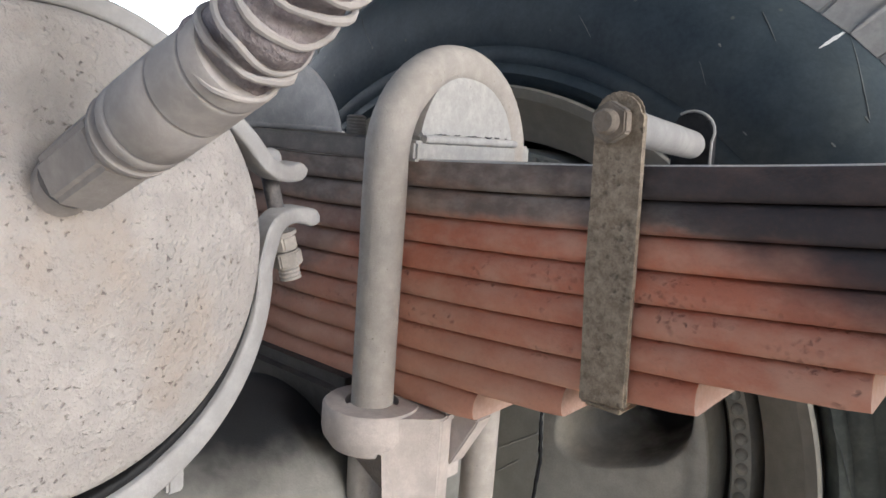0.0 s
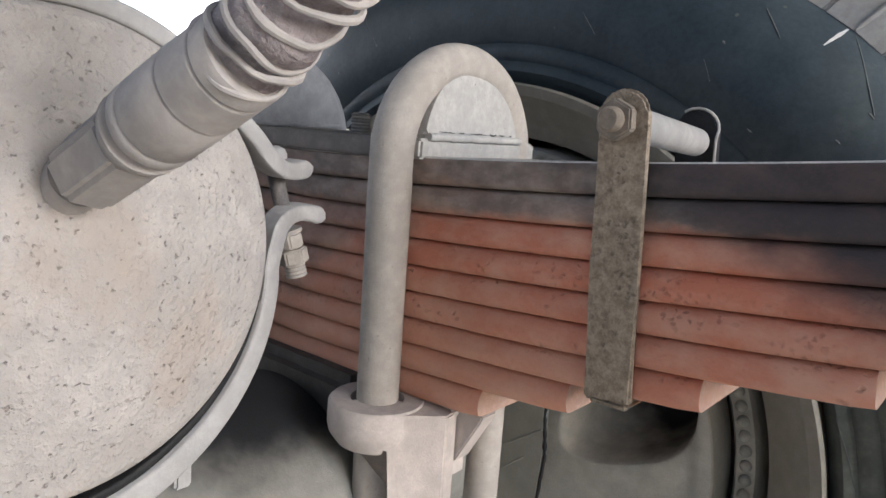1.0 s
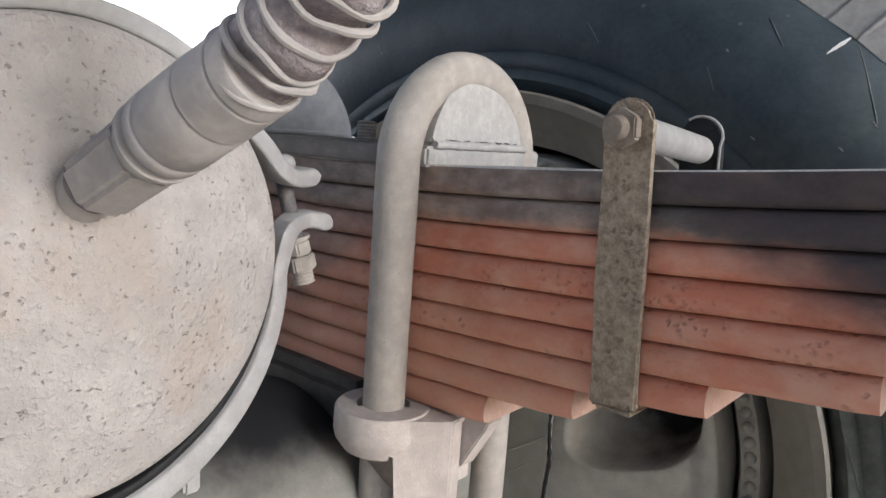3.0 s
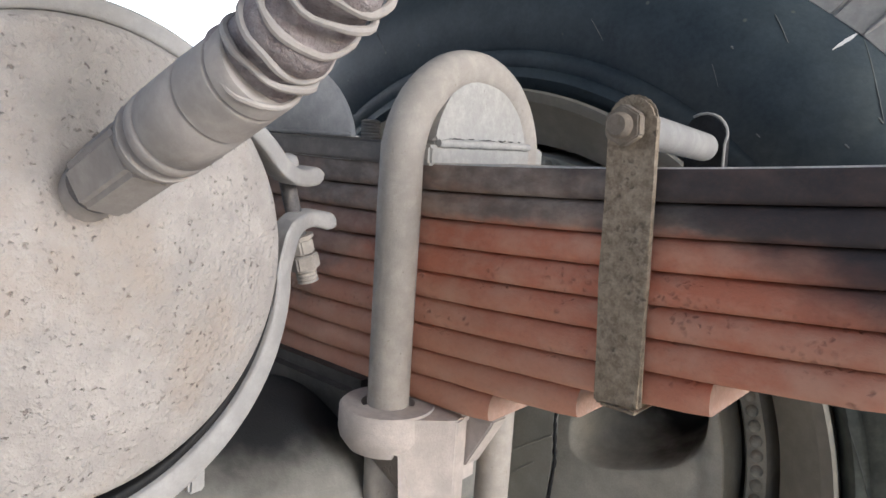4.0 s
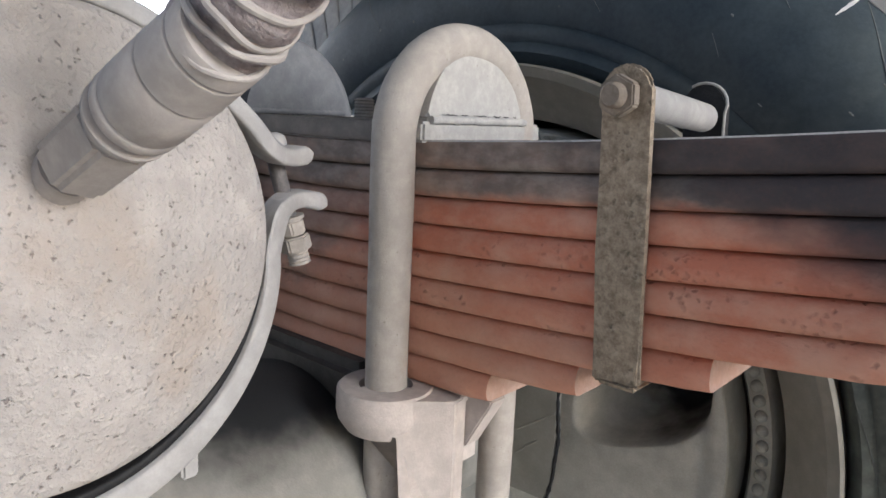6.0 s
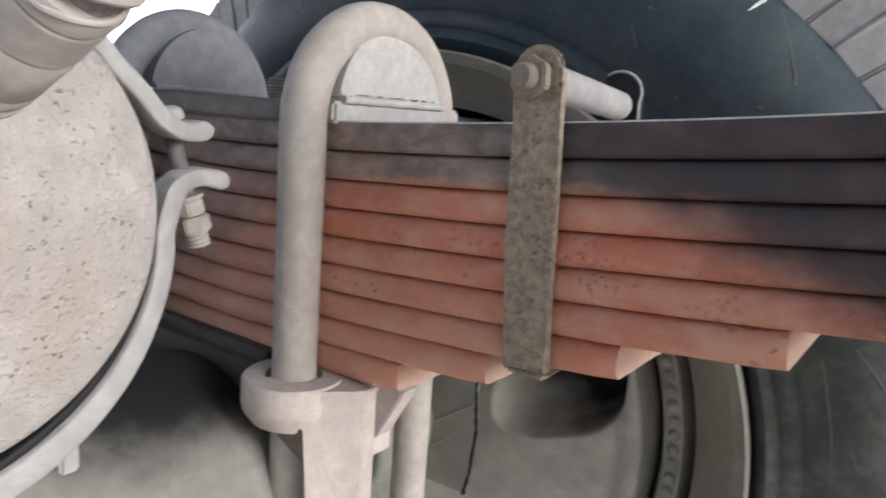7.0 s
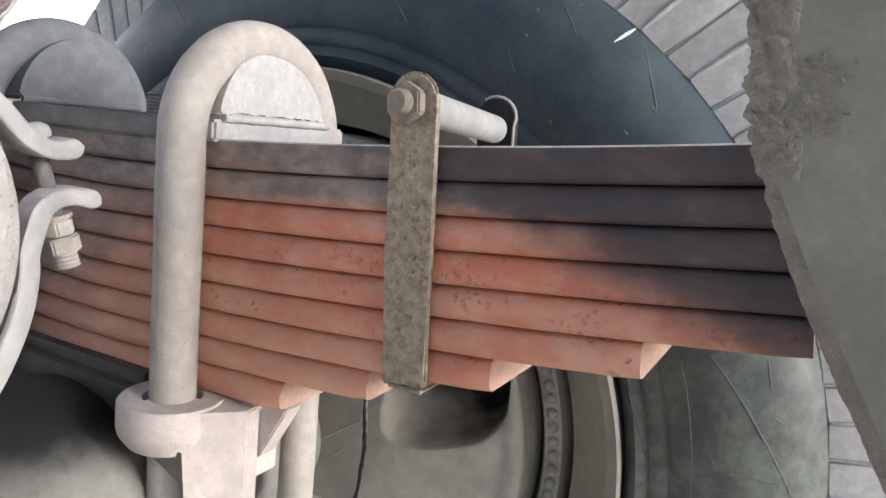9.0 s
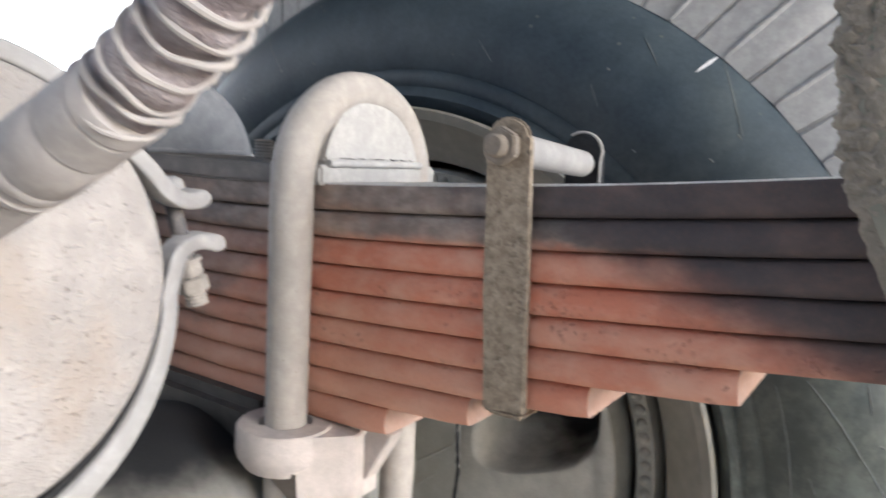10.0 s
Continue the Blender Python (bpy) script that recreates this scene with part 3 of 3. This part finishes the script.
pitch = 2 * math.pi * 0.3455 / N


def tread_block(a, b):
    grow, lean = 0.408 / 0.3455, -0.14
    poly = [(0.3449, a * pitch), (0.3449, b * pitch), (0.408, (b * grow + lean) * pitch), (0.408, (a * grow + lean) * pitch)]
    bm = bmesh.new()
    rings(bm, [[Vector((x, y, h + (x - 0.3449) * 0.30)) for x, y in poly] for h in (0.1893, 0.212)])
    bmesh.ops.bevel(bm, geom=bm.edges[:], offset=0.0007, segments=1, affect="EDGES")
    return bm


def rib():
    path = [Vector((r, (0.5 * r / 0.3455 - 0.14 * (r - 0.3455) / 0.0625) * pitch, 0.1893 + (r - 0.3449) * 0.30)) for r in (0.3462, 0.350, 0.360, 0.372, 0.385, 0.400)]
    return tube(path, [0.0005, 0.0013, 0.0017, 0.0018, 0.0018, 0.0018], 8)


made = [part("tread_block", tread_block(-0.5, -0.022), tread_rubber, tyre), part("tread_block", tread_block(0.016, 0.5), tread_rubber, tyre), part("tread_rib", rib(), tread_rubber, tyre)]
for k in range(N):
    turn = W0 @ Matrix.Rotation(2 * math.pi * (k + 0.35) / N, 4, "Z")
    for first in made:
        ob = first
        if k:
            ob = new(first.name, first.data)
            ob.parent = tyre
        ob.matrix_basis = turn


def scuff(a0, r0, a1, r1, width, mat=scuff_mat, bend=0.0):
    """A thin pale scrape on the sidewall from angle and radius to angle and radius."""
    loops = []
    n = 24
    for i in range(n + 1):
        t = i / n
        a, r = a0 + (a1 - a0) * t + bend * math.sin(math.pi * t), r0 + (r1 - r0) * t
        w = width * (0.35 + 0.65 * math.sin(math.pi * min(max(t, 0.04), 0.96))) * (1 + 0.5 * noise.noise((t * 9, a0 * 7, r0)))
        d = Vector((math.cos(a1) * r1 - math.cos(a0) * r0, math.sin(a1) * r1 - math.sin(a0) * r0, 0)).normalized()
        nrm = Vector((-d.y, d.x, 0))
        p = Vector((r * math.cos(a), r * math.sin(a), 0))
        loop = []
        for off, lift in ((-1, 0.0006), (0, -0.0004), (1, 0.0006), (0, 0.001)):
            q = p + nrm * w * off
            q.z = tyre_face(min(q.length, 0.3455)) + lift
            loop.append(W0 @ q)
        loops.append(loop)
    return part("scuff", rings(bmesh.new(), loops), mat, tyre)


scuff(0.92, 0.3326, 0.922, 0.345, 0.0024, chalk_mat)
scuff(0.908, 0.345, 0.782, 0.3252, 0.0007)
scuff(0.355, 0.281, 0.086, 0.2799, 0.0009)
scuff(0.359, 0.2967, 0.109, 0.3283, 0.0008)
scuff(0.144, 0.2989, 0.133, 0.3229, 0.0009)
scuff(0.306, 0.2492, 0.065, 0.2586, 0.0005)
scuff(1.03, 0.3315, 0.977, 0.3233, 0.0005)
scuff(1.348, 0.2922, 1.304, 0.2814, 0.0005)
scuff(1.05, 0.3071, 1.043, 0.3064, 0.0016)
scuff(0.79, 0.3244, 0.778, 0.3241, 0.0016)
scuff(0.24, 0.3036, 0.233, 0.3054, 0.0018)
scuff(0.237, 0.3226, 0.231, 0.3248, 0.0018)
scuff(0.119, 0.2746, 0.111, 0.2767, 0.0018)
scuff(2.034, 0.3354, 1.983, 0.2924, 0.0006)
scuff(0.785, 0.306, 0.775, 0.3063, 0.0016)
scuff(1.058, 0.2944, 1.021, 0.286, 0.0004)
scuff(0.903, 0.2794, 0.892, 0.2794, 0.0012)
scuff(0.182, 0.2893, 0.152, 0.2919, 0.0008)
scuff(0.333, 0.3227, 0.287, 0.3218, 0.0007)

# ---- brake chamber ----
CY, CZ, CR = -0.1575, 0.6800, 0.0782
C0 = pose(0, CY, CZ) @ ALONG_X
chamber = thing("brake_chamber", "rough dusty grey brake chamber with a clamp band", "brake chamber")
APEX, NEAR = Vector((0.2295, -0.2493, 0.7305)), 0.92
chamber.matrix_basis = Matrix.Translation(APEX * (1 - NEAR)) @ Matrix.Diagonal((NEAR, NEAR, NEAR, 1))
# darkened for the shaded gap; its unseen length is added to shade the axle
part("back_shell", turned([(0.0, -0.24), (0.050, -0.24), (0.068, -0.225), (0.074, -0.19), (0.074, -0.012), (0.0764, -0.009), (0.0766, -0.0032), (0.0, -0.0032)], C0, 96), shell_back, chamber, "rear shell painted dark for the shaded gap")
# black disc added so that the gap round the shell looks shaded
part("gap_disc", turned([(0.0, -0.0135), (0.0825, -0.0135), (0.083, -0.0130), (0.083, -0.0110), (0.0825, -0.0105), (0.0, -0.0105)], pose(0, CY, 0.6780) @ ALONG_X, 96), gap_black, chamber, "black disc for the shaded gap behind the shell")
dome = [(0.0, -0.0028), (CR - 0.001, -0.0028), (CR, -0.0022), (CR, -0.0014)]
dome += [(CR * (1 - 0.012 * k * k / 9), -0.002 + 0.0014 * k) for k in range(1, 4)]
dome += [(r, 0.0035 + 0.017 * (1 - (r / 0.0785) ** 1.7)) for r in (0.0755, 0.072, 0.066, 0.058, 0.048, 0.036, 0.024, 0.012, 0.0)]
part("front_shell", turned(dome, C0, 96), cast_paint, chamber)

bandm = thing("clamp_band", "pale dusty steel clamp band with bolted lugs", "clamp")


by, bz, br = -0.1577, 0.6690, 0.0849


def strip(points, t, w, x0, deep=0.0):
    """A flat strip of thickness t and width w along points in the plane of the band, rounded at its last end; deep: how much thicker it is low down."""
    raw = [Vector(p) for p in points]
    pts = []
    for i in range(len(raw) - 1):
        p0, p1, p2, p3 = raw[max(i - 1, 0)], raw[i], raw[i + 1], raw[min(i + 2, len(raw) - 1)]
        n = max(1, int((p2 - p1).length / 0.0009))
        for k in range(n):
            f = k / n
            pts.append(0.5 * ((2 * p1) + (p2 - p0) * f + (2 * p0 - 5 * p1 + 4 * p2 - p3) * f * f + (3 * p1 - p0 - 3 * p2 + p3) * f ** 3))
    pts.append(raw[-1])
    left = [0.0]
    for a, b in zip(reversed(pts), list(reversed(pts))[1:]):
        left.append(left[-1] + (a - b).length)
    left.reverse()
    loops = []
    n = len(pts)
    for i, p in enumerate(pts):
        d = (pts[min(i + 2, n - 1)] - pts[max(i - 2, 0)]).normalized()
        nrm = Vector((d.y, -d.x))
        swell = (1.0 + 0.2 * max(0.0, 1 - left[i] / 0.012)) * (1.0 + deep * min(1.0, max(0.0, (bz - p.y) / 0.07)))
        r = t * 0.55
        f = swell * (math.sqrt(max(0.02, 1 - (1 - left[i] / r) ** 2)) if left[i] < r else 1.0)
        a, b = p + nrm * t * f / 2, p - nrm * t * f / 2
        q = 0.0012
        loops.append([(x0 - w / 2 + q, *a), (x0 + w / 2 - q, *a), (x0 + w / 2 - q * 0.3, *(a * 0.93 + b * 0.07)), (x0 + w / 2, *(a * 0.80 + b * 0.20)), (x0 + w / 2, *(a * 0.20 + b * 0.80)), (x0 + w / 2 - q * 0.3, *(a * 0.07 + b * 0.93)), (x0 + w / 2 - q, *b), (x0 - w / 2 + q, *b), (x0 - w / 2, *(a * 0.20 + b * 0.80)), (x0 - w / 2, *(a * 0.80 + b * 0.20))])
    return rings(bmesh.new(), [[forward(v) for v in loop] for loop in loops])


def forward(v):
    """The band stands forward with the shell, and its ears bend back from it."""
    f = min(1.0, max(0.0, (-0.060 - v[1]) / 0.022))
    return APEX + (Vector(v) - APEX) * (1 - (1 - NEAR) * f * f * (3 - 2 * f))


def band_half(a):
    return 0.00325 * (1 + 0.6 * min(1.0, max(0.0, -math.sin(a) * br / 0.07)))


upper = [(by + 0.0812 * math.cos(a), 0.6802 + 0.0812 * math.sin(a)) for a in (radians(150 - 4 * k) for k in range(29))]
upper += [(-0.0840, 0.7215), (-0.0775, 0.7142), (-0.0720, 0.7102), (-0.0675, 0.7090), (-0.0630, 0.7094), (-0.0600, 0.7102), (-0.0582, 0.7108)]
lower = [(by + (br - band_half(a)) * math.cos(a), bz + (br - band_half(a)) * math.sin(a)) for a in (radians(-150 + 4 * k) for k in range(39))]
lower += [(-0.0742, 0.680), (-0.0720, 0.6868), (-0.0680, 0.6908), (-0.0625, 0.6922), (-0.0570, 0.6918), (-0.0532, 0.6904), (-0.0512, 0.6892)]
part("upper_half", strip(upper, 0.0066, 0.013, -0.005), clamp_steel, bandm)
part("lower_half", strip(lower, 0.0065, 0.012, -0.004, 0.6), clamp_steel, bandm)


# black strip added inside the band for the shade in its gap
def gap_deep(a):
    return 0.0018 * (1 + 1.1 * min(1.0, max(0.0, -math.sin(a) * br / 0.07)))


gap_path = [(by + (br - 2 * band_half(a) - gap_deep(a) / 2) * math.cos(a), bz + (br - 2 * band_half(a) - gap_deep(a) / 2) * math.sin(a)) for a in (radians(-150 + 4 * k) for k in range(37))]
part("gap_strip", strip(gap_path, 0.0018, 0.0105, -0.0054, 1.1), gap_black, bandm, "black strip for the shaded gap inside the band")
part("tab", block((0.004, -0.1235, 0.5975), (0.013, -0.1170, 0.6085), 0.001), clamp_steel, bandm)
T0, T1 = Vector((-0.006, -0.0735, 0.7150)), Vector((-0.0010, -0.0625, 0.6660))
cb = part("clamp_bolt", tube([T0, T0.lerp(T1, 0.5), T1], 0.0033, 14), dark_steel, bandm, "dark steel bolt")
m = along(T0, T1)
part("bolt_head", turned([(0, -0.0032), (0.0035, -0.0030), (0.0058, -0.0012), (0.0062, 0.0008), (0.0060, 0.0024), (0, 0.0024)], m, 24), clamp_steel, cb)
part("washer", turned([(0, 0), (0.0060, 0), (0.0060, 0.0014), (0, 0.0014)], m @ pose(0, 0, 0.0305), 24), bolt_steel, cb)
part("nut", prism(hexagon(0.0060, 0.2), m @ pose(0, 0, 0.0320), 0, 0.0062, 0.0007), bolt_steel, cb)
part("nut", prism(hexagon(0.0066, 0.65), m @ pose(0, 0, 0.0386), 0, 0.0064, 0.0007), bolt_steel, cb)
part("thread", turned([(0, 0)] + [(0.0040 + 0.0005 * (k % 2), 0.0008 * k) for k in range(8)] + [(0, 0.0057)], m @ pose(0, 0, 0.0448), 16), bolt_steel, cb)

# ---- air hose ----
hose = thing("air_hose", "dusty air hose with a coil guard on a threaded fitting", "hose")
H = [Vector(p) for p in ((0.0042, -0.1700, 0.6920), (0.0257, -0.1666, 0.7042), (0.0414, -0.1645, 0.7130), (0.0645, -0.1645, 0.7208), (0.1042, -0.1635, 0.7399), (0.1201, -0.1628, 0.7500), (0.1322, -0.1623, 0.7592), (0.1400, -0.1622, 0.7670), (0.1440, -0.162, 0.785), (0.145, -0.160, 0.84))]
m = along(H[0], H[2])
part("boss", turned([(0, -0.010), (0.0098, -0.010), (0.0094, -0.003), (0.0088, 0.006), (0.0078, 0.018), (0.0078, 0.026), (0.0078, 0.0380), (0, 0.0380)], m, 40), fitting_paint, hose)
m = along(H[1], H[4])
L = (H[4] - H[1]).length
part("nut", prism(hexagon(0.0106, 0.75), m, 0.0200, 0.0470, 0.0014), fitting_paint, hose)
L += 0.005
prof = [(0, 0.0428), (0.0090, 0.0428), (0.0092, 0.0473), (0.0099, 0.0480), (0.0106, 0.0490), (0.0106, 0.0502), (0.0099, 0.0508), (0.0092, 0.0514), (0.0092, 0.0524), (0.0102, 0.0530), (0.0108, 0.0540), (0.0108, 0.0574), (0.0105, 0.0578), (0.0108, 0.0583), (0.0107, 0.0648), (0.0106, 0.0736), (0.0101, 0.0742), (0.0106, 0.0748)] + [(0.0105 - 0.0003 * k / 18, 0.0750 + (L - 0.0810) * k / 18) for k in range(1, 18)] + [(0.0101, L - 0.006), (0.0096, L - 0.0056), (0.0102, L - 0.0050), (0.0101, L - 0.0015), (0.0096, L - 0.0003), (0.0080, L), (0.0, L)]
part("collar", turned(prof, m, 48), fitting_paint, hose)
core = [H[4], H[5], H[6], H[7], H[8], H[9]]
fine_path = []
for i in range(len(core) - 1):
    for k in range(8):
        t = k / 8
        p0, p1, p2, p3 = core[max(i - 1, 0)], core[i], core[i + 1], core[min(i + 2, len(core) - 1)]
        fine_path.append(0.5 * ((2 * p1) + (p2 - p0) * t + (2 * p0 - 5 * p1 + 4 * p2 - p3) * t * t + (3 * p1 - p0 - 3 * p2 + p3) * t ** 3))
part("rubber_hose", tube(fine_path, 0.0086, 32, wobble=0.0030), hose_rubber, hose)
dist = [0.0]
for a, b in zip(fine_path, fine_path[1:]):
    dist.append(dist[-1] + (b - a).length)
coil = []
turns, steps = dist[-1] / 0.0058, 30
for k in range(int(turns * steps)):
    s = min(k / (turns * steps) * dist[-1] + 0.0015, dist[-1] * 0.999)
    i = max(j for j in range(len(dist) - 1) if dist[j] <= s)
    f = (s - dist[i]) / (dist[i + 1] - dist[i])
    p, d = fine_path[i].lerp(fine_path[i + 1], f), (fine_path[i + 1] - fine_path[i]).normalized()
    u = d.cross(Vector((0, 0, 1))).normalized()
    v = d.cross(u)
    a = 2 * math.pi * k / steps
    coil.append(p + (u * math.cos(a) + v * math.sin(a)) * (0.0093 + 0.0016 * noise.noise((k * 0.09, 0, 0)) + 0.0008 * noise.noise((k * 0.29, 6, 0))) + d * (0.0048 * noise.noise((k * 0.067, 4, 0)) + 0.0016 * noise.noise((k * 0.23, 9, 0))))
part("coil_guard", tube(coil, 0.0009, 8, wobble=0.0004), fitting_paint, hose)

# ---- hanger bracket ----
hanger = thing("hanger_bracket", "dirty brown steel hanger bracket with caked road dirt", "bracket")
edge = [(0.2165, 0.800), (0.2190, 0.7676), (0.2218, 0.744), (0.2248, 0.7328), (0.2382, 0.7012), (0.247, 0.6853), (0.2671, 0.6508), (0.300, 0.600), (0.34, 0.54)]
part("plate", prism([(0.213, 0.95)] + [(x + (0.0045 if z < 0.71 else 0.002 if z < 0.735 else 0.0), z) for x, z in edge] + [(0.40, 0.54), (0.315, 0.70), (0.315, 0.95)], ALONG_Y, -0.0262, -0.018, 0.001), hanger_paint, hanger)


def crust():
    """Caked dirt along the edge: broad and broken above, a thin worn lip further down."""
    pts = []
    for (x0, z0), (x1, z1) in zip(edge, edge[1:]):
        n = max(4, int(math.hypot(x1 - x0, z1 - z0) / 0.0009))
        pts += [(x0 + (x1 - x0) * k / n, z0 + (z1 - z0) * k / n) for k in range(n)]
    loops = []
    M = 26
    for x, z in pts:
        f = min(max((z - 0.705) / 0.025, 0.0), 1.0)
        wide = 0.0070 + f * (0.007 + 0.006 * noise.noise((z * 60, 2, 2)))
        rag = (0.0006 + 0.0022 * f) * noise.noise((x * 210, z * 210, 1.0)) + (0.0003 + 0.0012 * f) * noise.noise((x * 620, z * 620, 4.0))
        loop = [(x + 0.004, -0.0185, z), (x + 0.001 + rag, -0.0185, z)]
        for k in range(M + 1):
            t = k / M
            px = x - 0.0010 + rag * (1 - t) + wide * t
            lump = 0.55 * noise.noise((px * 240, z * 240, 3.0)) + 0.7 * noise.noise((px * 600, z * 600, 6.0)) + 0.35 * noise.noise((px * 1400, z * 1400, 8.0))
            crack = 1 - abs(noise.noise((px * 150, z * 150, 11.0))) * 5
            h = 0.0016 + (0.0003 + 0.0007 * f) * lump - 0.0010 * f * max(0.0, crack)
            fade = min(1.0, (1 - t) * 4) * min(1.0, 0.4 + t * 6)
            slope = -0.0045 * (1 - t) + 0.0002 * lump
            loop.append((px, -0.0256 - (h * fade * f + slope * (1 - f)), z + 0.0003 * f * lump))
        loop += [(x + wide, -0.0250, z), (x + wide, -0.0245, z)]
        loops.append(loop)
    return rings(bmesh.new(), loops)


part("caked_dirt", crust(), crust_dirt, hanger)


def flakes():
    """Loose lumps of dirt that stick to the plate beside the caked edge."""
    bm = bmesh.new()
    rng = random.Random(5)
    for k in range(190):
        u, v = rng.random(), rng.gauss(0, 1)
        x, z = 0.2315 + 0.005 * u + 0.0036 * abs(v), 0.7485 - 0.020 * (rng.random() - 0.35)
        x += max(0.0, 0.744 - z) * 0.45
        r = 0.0003 + 0.0011 * rng.random() ** 2
        ring = [(x + r * (0.7 + 0.6 * rng.random()) * math.cos(a), -0.0262 - 0.0002, z + r * (0.7 + 0.6 * rng.random()) * math.sin(a)) for a in (math.pi / 3 * i for i in range(6))]
        vs = [bm.verts.new(p) for p in ring]
        tip = bm.verts.new((x, -0.0262 - r * 0.7, z))
        for i in range(6):
            bm.faces.new((vs[i], vs[(i + 1) % 6], tip))
    return bm


tagged(part("loose_dirt", flakes(), crust_dirt, hanger), kind="stuff")
